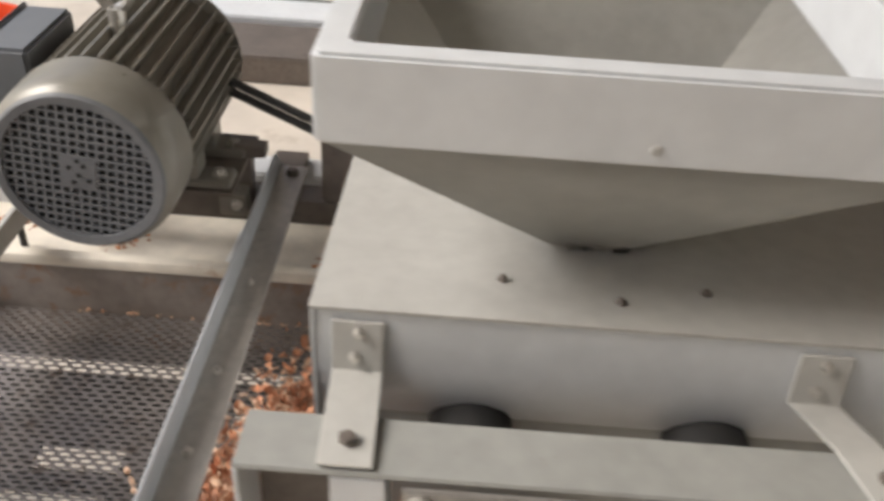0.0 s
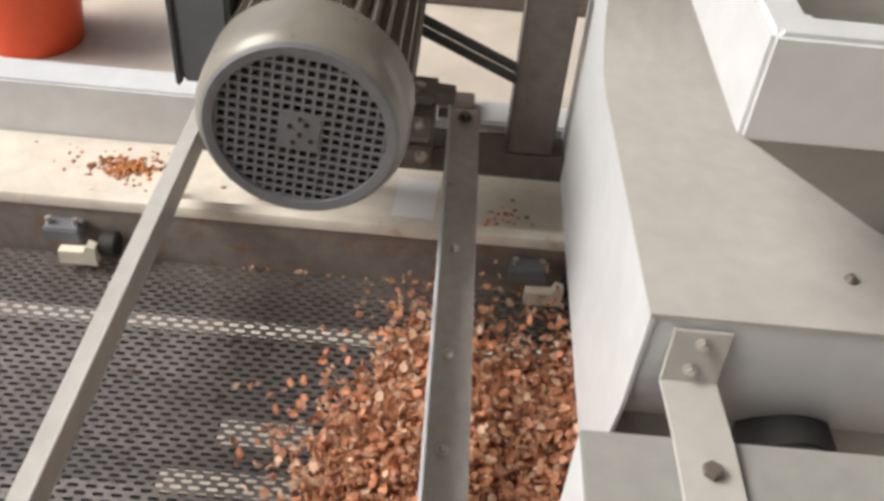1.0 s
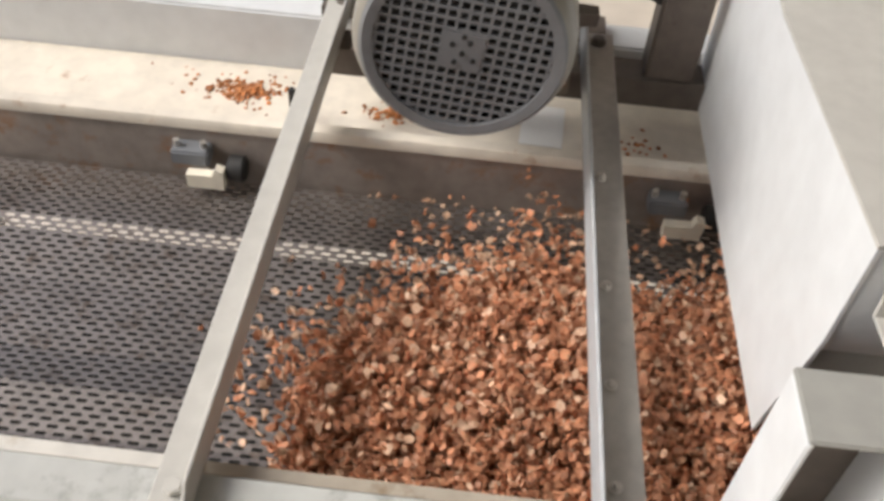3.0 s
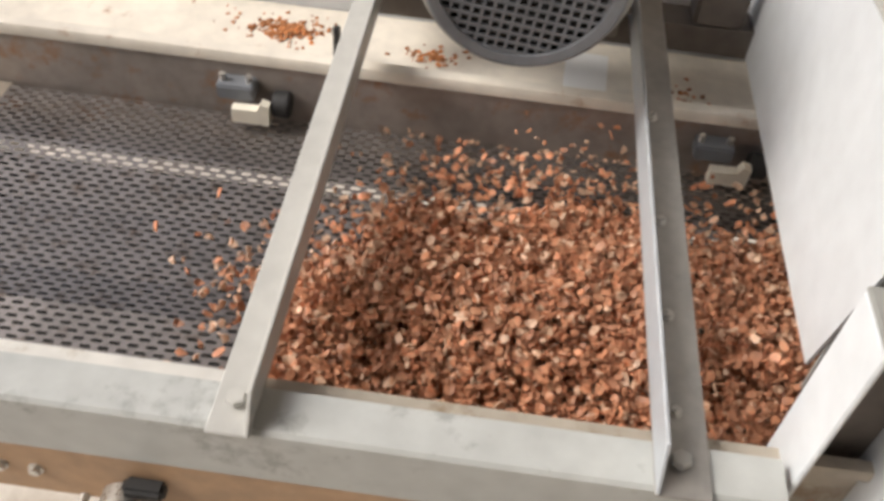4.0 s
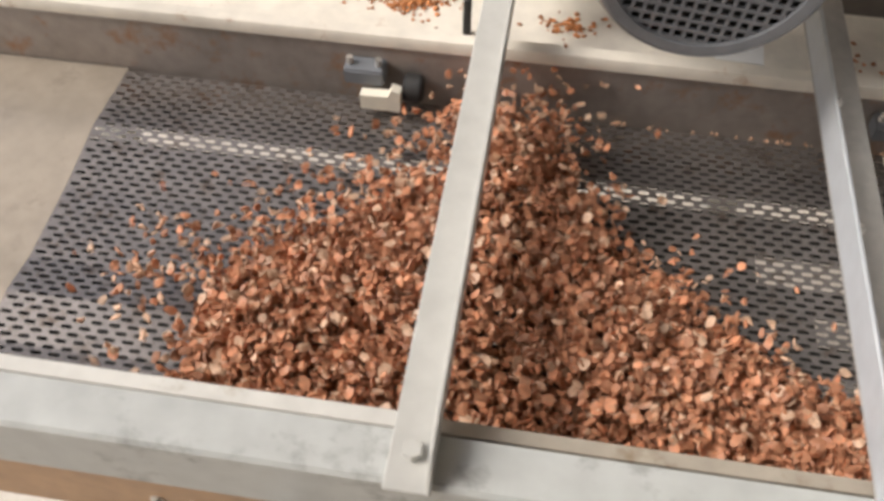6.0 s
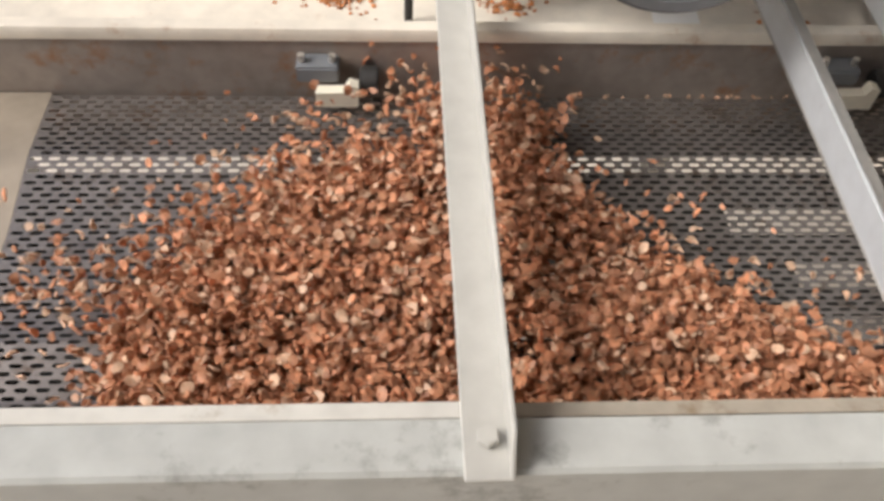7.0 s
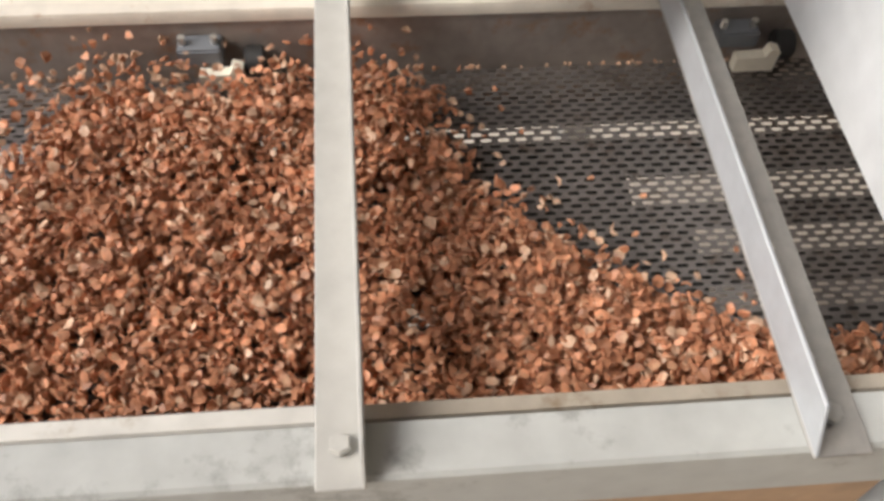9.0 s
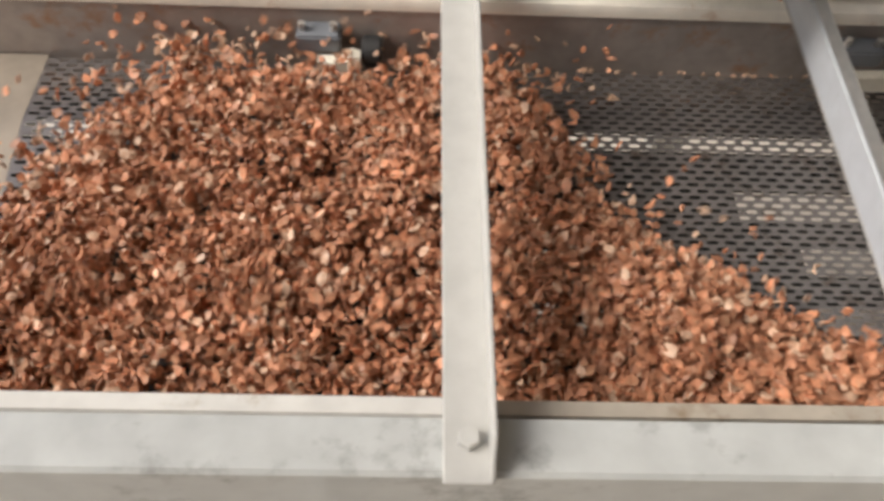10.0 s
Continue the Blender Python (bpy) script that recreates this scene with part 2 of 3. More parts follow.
# ---- cross bars: angle irons with an upstanding flange ----
def cross_bar(x, flange_side, ticks, label, w=0.015, h=0.03, far=0.68):
    t = thing("cross_bar", (x, -0.006, 0.0), label, "angle iron", "cross bars over the tray")
    s = flange_side
    th = 0.003
    bm = B()
    box(bm, x - w, x + w + (0.003 if s < 0 else 0.0), -0.006, far, 0.0005, 0.0005 + th, 0.0008, 1)
    part("flat_flange", bm, BARE if s < 0 else PAINT, t, "", 30)
    bm = B()
    xa, xb = (x + w - th, x + w) if s > 0 else (x - w, x - w + th)
    prof = [(-0.006, 0.0037), (0.012, h), (far - 0.03, h), (far, 0.006), (far, 0.0037)]
    prism(bm, prof, "x", xa, xb)
    bmesh.ops.bevel(bm, geom=bm.edges[:], offset=0.0007, segments=1, affect="EDGES")
    part("upright_flange", bm, PAINT if s > 0 else FLANGEM, t, "", 30)
    bolt("bolt", (x, 0.02, 0.0035), (0, 0, 1), 0.0072, t, PAINT, False)
    bolt("bolt", (x + 0.003, far - 0.02, 0.0035), (0, 0, 1), 0.0068, t, DARK)
    for y in ticks:
        bolt("small_bolt", (x - 0.001, y, 0.0035), (0, 0, 1), 0.0038, t, ZINC)
    return t


cross_bar(0.0, 1, (), "grey angle-iron cross bar bolted across the tray")
riveted = cross_bar(0.3005, -1, (0.06, 0.147, 0.25, 0.39), "angle-iron cross bar with a pale flange and small bolts", 0.0175, 0.037, 0.645)
riveted.rotation_euler.z = radians(0.3)

# ---- vibrating screen tray ----
tray = thing("vibrating_tray", (0, 0.255, -0.14), "stainless vibrating screen tray with a slotted deck", "vibrating screen")


FOLDS = ((0.05, -0.1125), (0.12, -0.118), (0.168, -0.112), (0.208, -0.118), (0.29, -0.115), (0.37, -0.1055), (0.47, -0.112))


def deck_z(y):
    """The deck's shallow folds, across the tray."""
    for (a, u), (b, v) in zip(FOLDS, FOLDS[1:]):
        if y <= b:
            return u + (v - u) * (y - a) / (b - a)
    return FOLDS[-1][1]


PX, PY = 0.0162, 0.0067
Y0, Y1 = 0.0645, 0.4586
XL, XR = -0.386, 0.62
verts, faces = [], []
rows = int((Y1 - Y0) / PY)
for j in range(rows):
    ya, yb = Y0 + j * PY, Y0 + (j + 1) * PY
    shift = PX / 2 if j % 2 else 0.0
    n = int((XR - XL - PX) / PX)
    x = XL + shift
    if shift:
        i0 = len(verts)
        for px, py in ((XL, ya), (x, ya), (x, yb), (XL, yb)):
            verts.append((px, py, deck_z(py)))
        faces.append((i0, i0 + 1, i0 + 2, i0 + 3))
    for i in range(n):
        xa, xb = x + i * PX, x + (i + 1) * PX
        cx, cy = (xa + xb) / 2, (ya + yb) / 2
        hw, hh = 0.0055, 0.0018
        i0 = len(verts)
        outer = ((xa, ya), (cx, ya), (xb, ya), (xb, cy), (xb, yb), (cx, yb), (xa, yb), (xa, cy))
        c = 0.0017
        inner = ((cx - hw + c, cy - hh), (cx, cy - hh), (cx + hw - c, cy - hh), (cx + hw, cy), (cx + hw - c, cy + hh), (cx, cy + hh), (cx - hw + c, cy + hh), (cx - hw, cy))
        for px, py in outer + inner:
            verts.append((px, py, deck_z(py)))
        for k in range(8):
            k2 = (k + 1) % 8
            faces.append((i0 + k, i0 + k2, i0 + 8 + k2, i0 + 8 + k))
me = bpy.data.meshes.new("slotted_deck")
me.from_pydata([(a, b - 0.255, c + 0.14) for a, b, c in verts], [], faces)
me.materials.append(DECK)
deck = new("slotted_deck", me)
deck.parent = tray
tagged(deck, "perforated stainless deck with staggered slots", kind="stuff")
bm = B()
ys = [0.0615 + i * (0.4585 - 0.0615) / 40 for i in range(41)]
prism(bm, [(y, deck_z(y) - 0.0005) for y in ys] + [(y, deck_z(y) - 0.0025) for y in ys[::-1]], "x", -0.6, -0.3865)
part("plain_end_sheet", bm, ENDM, tray, "plain unperforated end of the deck", 30)
# side walls: far wall with folded lip, near wall with folded lip
bm = B()
prism(bm, [(0.46, -0.175), (0.46, -0.040), (0.462, -0.036), (0.472, -0.036), (0.473, -0.038), (0.473, -0.044), (0.471, -0.044), (0.471, -0.04), (0.464, -0.04), (0.464, -0.175)], "x", -0.6, 0.62)
part("far_wall", bm, WALLM, tray, "oily brown-grey far tray wall", 30)
bm = B()
prism(bm, [(0.4585, -0.047), (0.4585, -0.0385), (0.4605, -0.0345), (0.4745, -0.0345), (0.4755, -0.037), (0.4735, -0.0355), (0.4605, -0.0357), (0.4597, -0.0385), (0.4597, -0.047)], "x", -0.6, 0.62)
part("far_lip", bm, CREAM, tray, "pale worn lip of the far wall", 30)
bm = B()
prism(bm, [(0.0595, -0.175), (0.0595, -0.023), (0.0575, -0.0195), (0.0475, -0.0195), (0.0465, -0.022), (0.0465, -0.03), (0.049, -0.03), (0.049, -0.0235), (0.0555, -0.0235), (0.0555, -0.175)], "x", -0.6, 0.62)
part("near_wall", bm, LIPM, tray, "tan folded near tray wall", 30)
bm = B()
prism(bm, [(0.0605, -0.03), (0.0605, -0.0215), (0.058, -0.018), (0.047, -0.018), (0.0455, -0.0205), (0.0455, -0.03), (0.0463, -0.03), (0.0463, -0.021), (0.0473, -0.0193), (0.0577, -0.0193), (0.0597, -0.022), (0.0597, -0.03)], "x", -0.6, 0.008)
part("near_lip", bm, PALELIP, tray, "pale cream edging on the near wall", 30)
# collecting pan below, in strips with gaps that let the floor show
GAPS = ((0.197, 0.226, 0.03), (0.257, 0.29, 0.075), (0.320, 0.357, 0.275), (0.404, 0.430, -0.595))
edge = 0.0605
# the strips' black colour gives the slots above them their shade
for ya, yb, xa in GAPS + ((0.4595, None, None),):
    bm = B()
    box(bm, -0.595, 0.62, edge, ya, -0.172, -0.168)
    part("pan_strip", bm, PANM, tray, "collecting pan strip, near black as shade in the deck slots")
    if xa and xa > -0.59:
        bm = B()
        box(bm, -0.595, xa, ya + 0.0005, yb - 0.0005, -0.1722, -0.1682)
        part("pan_strip", bm, PANM, tray, "collecting pan strip, near black as shade in the deck slots")
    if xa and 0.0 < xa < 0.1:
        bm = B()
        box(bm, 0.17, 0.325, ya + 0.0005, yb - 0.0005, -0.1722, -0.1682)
        part("pan_strip", bm, PANM, tray, "collecting pan strip, near black as shade in the deck slots")
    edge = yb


def deck_clamp(x):
    bm = B()
    box(bm, x - 0.022, x + 0.018, 0.436, 0.4597, -0.079, -0.061, 0.002)
    c = part("clamp_bracket", bm, BOX, tray, "grey clamp bracket", 30)
    for dx in (-0.017, 0.012):
        bm = B()
        rod(bm, (x + dx, 0.447, -0.0612), (x + dx, 0.447, -0.053), 0.0035, n=10)
        part("screw", bm, ZINC, c)
    bm = B()
    prism(bm, [(x - 0.004, -0.098), (x + 0.036, -0.098), (x + 0.037, -0.074), (x + 0.028, -0.071), (x + 0.024, -0.080), (x - 0.004, -0.081)], "y", 0.424, 0.4355)
    part("pad", bm, PADM, c, "cream rubber pad", 30)
    bm = B()
    rod(bm, (x + 0.0375, 0.444, -0.082), (x + 0.056, 0.444, -0.082), 0.0145, n=16, bev=0.002)
    part("knob", bm, BLACK, c, "black rubber knob", 30)


deck_clamp(-0.123)
deck_clamp(0.384)

# ---- motor ----
MX, MY, MZ, MR = 0.158, 0.338, 0.161, 0.091
motor = thing("electric_motor", (MX, 0.51, 0.07), "grey finned electric motor with a round fan grille", "electric motor")
bm = B()
prof = [(0.074, 0.0), (0.080, -0.001), (0.086, 0.004), (0.0905, 0.014), (0.0915, 0.03), (0.0915, 0.062), (0.0885, 0.064), (0.0885, 0.03), (0.083, 0.012), (0.074, 0.005)]
N = 64
rings = [[bm.verts.new((MX + r * math.cos(2 * math.pi * k / N), MY + d, MZ + r * math.sin(2 * math.pi * k / N))) for r, d in prof] for k in range(N)]
for k in range(N):
    for i in range(len(prof)):
        a, b2 = rings[k], rings[(k + 1) % N]
        bm.faces.new((a[i], a[(i + 1) % len(prof)], b2[(i + 1) % len(prof)], b2[i]))
cover = part("fan_cover", bm, MOTOR, motor, "smooth rounded fan cover", 40)
# flat ring round the lattice
bm = B()
ring = [[bm.verts.new((MX + r * math.cos(2 * math.pi * k / N), MY + d, MZ + r * math.sin(2 * math.pi * k / N))) for r, d in ((0.0725, -0.0012), (0.0805, -0.0022), (0.0835, 0.0005), (0.0725, 0.0035))] for k in range(N)]
for k in range(N):
    for i in range(4):
        a, b2 = ring[k], ring[(k + 1) % N]
        bm.faces.new((a[i], a[(i + 1) % 4], b2[(i + 1) % 4], b2[i]))
part("grille_ring", bm, GRILLE, cover, "", 40)
# lattice of the grille
bm = B()
RG, NB = 0.0745, 8
for ang in (-7, 83):
    d = Vector((math.cos(radians(ang)), 0, math.sin(radians(ang))))
    q = Vector((-d.z, 0, d.x))
    for i in range(-NB, NB + 1):
        o = i * RG / (NB + 0.5)
        half = math.sqrt(max(0.0, RG * RG - o * o))
        m = Matrix.Translation(Vector((MX, MY + 0.003, MZ)) + q * o) @ Matrix.Rotation(-radians(ang), 4, "Y")
        bmesh.ops.create_cube(bm, size=1.0, matrix=m @ Matrix.Diagonal((2 * half, 0.003 if ang < 0 else 0.0024, 0.0027, 1)))
part("grille", bm, GRILLE, cover, "square-mesh fan grille")
bm = B()
box(bm, MX - 0.018, MX + 0.018, MY + 0.0005, MY + 0.0045, MZ - 0.018, MZ + 0.018, 0.003)
bmesh.ops.rotate(bm, verts=bm.verts, cent=(MX, MY, MZ), matrix=Matrix.Rotation(radians(7), 3, "Y"))
hubp = part("grille_centre", bm, GRILLE, cover, "", 30)
bm = B()
for dx, dz in ((-0.008, 0.006), (0.006, 0.008), (0.0, -0.002), (-0.006, -0.01), (0.009, -0.008), (0.001, 0.0135)):
    rod(bm, (MX + dx, MY - 0.001, MZ + dz), (MX + dx, MY + 0.0, MZ + dz), 0.0022, n=8)
part("grille_mark", bm, BLACK, hubp)
# black disc as the shade behind the grille lattice
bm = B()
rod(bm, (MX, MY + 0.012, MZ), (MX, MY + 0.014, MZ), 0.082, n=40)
part("fan_shade_disc", bm, BLACK, cover, "black disc standing for the shade inside the fan cover")
bm = B()
rod(bm, (MX, MY + 0.03, MZ), (MX, MY + 0.30, MZ), 0.076, n=48, bev=0.004)
part("motor_body", bm, MOTOR, motor, "", 35)
for k in range(34):
    a = 2 * math.pi * k / 34
    bm = B()
    m = Matrix.Translation((MX, 0, MZ)) @ Matrix.Rotation(-a, 4, "Y")
    bmesh.ops.create_cube(bm, size=1.0, matrix=m @ Matrix.Translation((0.0815, MY + 0.175, 0)) @ Matrix.Diagonal((0.015, 0.21, 0.0028, 1)))
    part("fin", bm, MOTOR, motor)
bm = B()
rod(bm, (MX, MY + 0.285, MZ), (MX, MY + 0.315, MZ), 0.09, 0.07, 48, 0.004)
part("end_bell", bm, MOTOR, motor, "", 35)
bm = B()
rod(bm, (MX, MY + 0.315, MZ), (MX, MY + 0.37, MZ), 0.012, n=20)
part("motor_shaft", bm, ZINC, motor, "", 30)
for s in (-1, 1):
    for y in (MY + 0.13, MY + 0.20):
        bm = B()
        xa, xb = (MX + s * 0.05, MX + s * 0.105)
        box(bm, min(xa, xb), max(xa, xb), y, y + 0.035, 0.0705, 0.081, 0.002)
        box(bm, min(xa, MX + s * 0.07), max(xa, MX + s * 0.07), y, y + 0.035, 0.0815, 0.115, 0.002)
        foot = part("foot", bm, MOTOR, motor, "", 30)
        bolt("foot_bolt", (MX + s * 0.09, y + 0.017, 0.081), (0, 0, 1), 0.0065, foot)
bm = B()
box(bm, MX - 0.128, MX - 0.078, MY + 0.10, MY + 0.22, MZ - 0.025, MZ + 0.075, 0.004)
tb = part("terminal_box", bm, BOX, motor, "slate grey terminal box", 30)
bm = B()
box(bm, MX - 0.133, MX - 0.1285, MY + 0.097, MY + 0.223, MZ - 0.028, MZ + 0.078, 0.002)
part("terminal_lid", bm, BOX, tb, "", 30)
bm = B()
eye = [[bm.verts.new((MX + (0.016 + 0.005 * math.cos(c)) * math.cos(a), MY + 0.15 + 0.005 * math.sin(c), MZ + 0.122 + (0.016 + 0.005 * math.cos(c)) * math.sin(a)))
        for c in [2 * math.pi * j / 8 for j in range(8)]] for a in [2 * math.pi * k / 20 for k in range(20)]]
for k in range(20):
    for j in range(8):
        p, q = eye[k], eye[(k + 1) % 20]
        bm.faces.new((p[j], p[(j + 1) % 8], q[(j + 1) % 8], q[j]))
bmesh.ops.recalc_face_normals(bm, faces=bm.faces[:])
rod(bm, (MX, MY + 0.15, MZ + 0.075), (MX, MY + 0.15, MZ + 0.107), 0.009, n=12)
part("lifting_eye", bm, ZINC, motor, "pale lifting eye", 40)
# plate on which the motor stands
base = thing("motor_base", (MX, 0.58, 0.0), "dark steel base carrying the motor feet", "base plate")
bm = B()
box(bm, MX - 0.112, MX + 0.108, MY + 0.125, 0.60, 0.0645, 0.0703, 0.001)
part("plate", bm, DARK, base)
for x in (MX - 0.10, MX + 0.06):
    bm = B()
    box(bm, x, x + 0.03, 0.568, 0.60, 0.0, 0.064, 0.002)
    part("cheek", bm, DARK, base)
bm = B()
prism(bm, [(0.2665, 0.0), (0.2665, 0.070), (0.286, 0.070), (0.286, 0.084), (0.248, 0.086), (0.248, 0.0)][::-1], "y", 0.545, 0.565)
bmesh.ops.bevel(bm, geom=bm.edges[:], offset=0.001, segments=1, affect="EDGES")
part("slotted_lug", bm, DARK, base, "dark hooked lug")
bm = B()
box(bm, 0.232, 0.2655, 0.52, 0.5445, 0.0005, 0.034, 0.002)
part("clamp_block", bm, MOTOR, base, "grey clamp block", 30)
bolt("clamp_bolt", (0.254, 0.5199, 0.018), (0, -1, 0), 0.0055, base)

# pair of black cables from the motor to the upright
cable = thing("power_cable", (0.30, 0.575, 0.13), "pair of black rubber power cables behind the motor", "cable")
for o in (0.0, 0.0135):
    bm = B()
    pts = [(0.215 + k * 0.0135, 0.575, 0.153 - 0.0062 * k + o) for k in range(11)]
    tube(bm, pts, 0.0052)
    part("strand", bm, BLACK, cable, "", 40)

# ---- hopper and screw housing ----
hop = thing("feed_hopper", (0.63, 0.3, 0.0), "grey painted sheet-steel feed hopper with a square funnel", "hopper")
HX0, HX1, HY0, HY1 = 0.43, 0.83, 0.115, 0.515
HZ0, HZ1 = 0.336, 0.396


def ring_band(x0, x1, y0, y1, z0, z1, t):
    bm = B()
    out = [(x0, y0), (x1, y0), (x1, y1), (x0, y1)]
    inn = [(x0 + t, y0 + t), (x1 - t, y0 + t), (x1 - t, y1 - t), (x0 + t, y1 - t)]
    v = [[bm.verts.new((x, y, z)) for x, y in ring] for ring, z in ((out, z0), (out, z1), (inn, z1), (inn, z0))]
    for i in range(4):
        j = (i + 1) % 4
        for a in range(4):
            b2 = (a + 1) % 4
            bm.faces.new((v[a][i], v[a][j], v[b2][j], v[b2][i]))
    bmesh.ops.bevel(bm, geom=bm.edges[:], offset=0.0025, segments=2, affect="EDGES")
    return bm


part("rim", ring_band(HX0, HX1, HY0, HY1, HZ0, HZ1, 0.022), WHITE, hop, "pale welded rim", 30)
bm = B()
top = [(HX0 + 0.004, HY0 + 0.004), (HX1 - 0.004, HY0 + 0.004), (HX1 - 0.004, HY1 - 0.004), (HX0 + 0.004, HY1 - 0.004)]
bot = [(0.60, 0.237), (0.66, 0.237), (0.66, 0.30), (0.60, 0.30)]
vt = [bm.verts.new((x, y, HZ0 + 0.0005)) for x, y in top]
vb = [bm.verts.new((x, y, 0.1895 if y < 0.25 else 0.1835)) for x, y in bot]
for i in range(4):
    bm.faces.new((vt[i], vt[(i + 1) % 4], vb[(i + 1) % 4], vb[i]))
r = bmesh.ops.solidify(bm, geom=bm.faces[:], thickness=0.002)
part("funnel", bm, PAINT, hop, "tapering funnel of the hopper")
bm = B()
for k in range(16):
    a = random.random()
    x = 0.592 + 0.07 * a
    rod(bm, (x, 0.2335, 0.1925), (x + 0.007, 0.2335, 0.1925 + 0.002 * random.random()), 0.0036, n=6)
part("weld_seam", bm, ZINC, hop, "rough weld seam")
bm = B()
rod(bm, (0.639, 0.1155, 0.348), (0.639, 0.1135, 0.348), 0.004, 0.003, 12)
part("rim_rivet", bm, PAINT, hop, "small painted rivet", 30)
hop.location += Vector((-0.004, -0.009, 0.006))

screw = thing("screw_housing", (0.63, 0.2, 0.0), "grey sheet-steel screw feeder housing", "feeder housing")
# flat cover with a rounded rear
bm = B()
prof = [(0.107, 0.2145), (0.40, 0.195)] + [(0.40 + 0.10 * math.sin(a), 0.295 - 0.10 * math.cos(a)) for a in [radians(15 * k) for k in range(1, 7)]]
inner = [(y, z - 0.003) for y, z in prof[:2]] + [(0.40 + 0.103 * math.sin(a), 0.295 - 0.103 * math.cos(a)) for a in [radians(15 * k) for k in range(1, 7)]]
prism(bm, prof + inner[::-1], "x", 0.410, 1.02)
part("cover", bm, PAINT, screw, "flat painted cover curving up at the rear", 30)
# side panel
bm = B()
side = [(0.1075, 0.211), (0.11, 0.12), (0.135, -0.02), (0.60, -0.02), (0.60, 0.295), (0.5035, 0.295)] + [(0.40 + 0.1035 * math.sin(a), 0.2945 - 0.1035 * math.cos(a)) for a in [radians(15 * k) for k in range(5, 0, -1)]] + [(0.398, 0.1905)]
prism(bm, side, "x", 0.4105, 0.4135)
part("side_panel", bm, WHITE, screw, "pale flat side panel")
# U trough
bm = B()
ur, uy, uz = 0.12, 0.2295, 0.157
prof = [(0.1095, 0.211)] + [(uy - ur * math.cos(a), uz - ur * math.sin(a)) for a in [radians(10 * k) for k in range(0, 19)]] + [(0.3495, 0.1915)]
inner = [(y + 0.003 if y < uy else y - 0.003, z + (0.003 if z < 0.1 else 0)) for y, z in prof]
prism(bm, prof + inner[::-1], "x", 0.414, 1.02)
part("trough", bm, WHITE, screw, "rounded screw trough", 30)
for x, z in ((0.55, 0.2135), (0.638, 0.215), (0.705, 0.2135)):
    bm = B()
    rod(bm, (x, 0.158 if x != 0.638 else 0.138, z - 0.001), (x, 0.158 if x != 0.638 else 0.138, z + 0.003), 0.0045, 0.002, 10)
    part("rivet", bm, DARK, screw)
# black discs put in as the shade of two openings under the trough
for x in (0.535, 0.725):
    bm = B()
    rod(bm, (x, 0.088, 0.087), (x, 0.135, 0.087), 0.034, n=32, bev=0.003)
    part("opening_shade", bm, BLACK, screw, "black disc standing for a dark opening under the trough", 30)


def bracket(x, lean):
    bm = B()
    w = 0.019
    pts = [(0.1085, 0.2035), (0.1045, 0.158), (0.055, 0.159), (0.0105, 0.1565)]
    off = [(-0.003, 0.0), (-0.003, 0.002), (0.0, 0.003), (0.0, 0.003)]
    shift = [0.0, 0.0, lean * 0.6, lean]
    grid = []
    for (y, z), (oy, oz), sx in zip(pts, off, shift):
        grid.append([bm.verts.new((x - w + sx, y, z)), bm.verts.new((x + w + sx, y, z)), bm.verts.new((x + w + sx, y + oy, z + oz)), bm.verts.new((x - w + sx, y + oy, z + oz))])
    for a, b2 in zip(grid, grid[1:]):
        for i in range(4):
            j = (i + 1) % 4
            bm.faces.new((a[i], a[j], b2[j], b2[i]))
    bm.faces.new(grid[0])
    bm.faces.new(grid[-1][::-1])
    bmesh.ops.bevel(bm, geom=bm.edges[:], offset=0.0006, segments=1, affect="EDGES")
    p = part("bracket", bm, PAINT, screw, "bent steel strap bracket", 30)
    bolt("screw", (x + 0.001, 0.1045, 0.194), (0, -1, 0.1), 0.0034, p)
    bolt("screw", (x - 0.002, 0.1025, 0.172), (0, -1, 0.1), 0.0034, p)
    bolt("bolt", (x + lean * 0.8, 0.03, 0.1608), (0, 0, 1), 0.0062, p, DARK, False)


bracket(0.446, 0.003)
bracket(0.786, 0.036)
bm = B()
box(bm, 0.4145, 1.02, 0.128, 0.131, -0.05, 0.105)
part("skirt", bm, STANDM, screw, "dull plate below the trough")
screw.location += Vector((0.006, 0.012, -0.012))

# ---- stand beside the tray ----
stand = thing("hopper_stand", (0.6, 0.04, FLOOR_Z), "grey steel stand with a flat top bearing the screw housing", "machine stand")
bm = B()
box(bm, 0.374, 1.02, 0.008, 0.061, 0.156, 0.16, 0.0012)
part("top_plate", bm, STANDM, stand, "flat grey top flange", 30)
for x in (0.374, 0.440, 0.98):
    bm = B()
    box(bm, x, x + (0.004 if x < 0.4 else 0.038), 0.0085, 0.0605, FLOOR_Z + 0.018, 0.1555, 0.001)
    part("post", bm, WHITE, stand, "", 30)
# dark plate added as the shade in the gap below the top plate
bm = B()
box(bm, 0.379, 0.4395, 0.0565, 0.0605, -0.3, 0.1555)
part("gap_shade_plate", bm, DARK, stand)
bm = B()
box(bm, 0.49, 0.979, 0.002, 0.007, 0.02, 0.1535, 0.001)
part("bearing_plate", bm, BARE, stand, "bare steel bearing plate", 30)
bm = B()
rod(bm, (0.545, 0.0018, 0.1), (0.545, -0.022, 0.1), 0.043, 0.036, 36, 0.003)
part("bearing_housing", bm, ZINC, stand, "cast bearing housing", 30)
bm = B()
box(bm, 0.605, 0.66, -0.012, 0.0015, 0.06, 0.143, 0.002)
part("dark_cover", bm, BLACK, stand, "", 30)
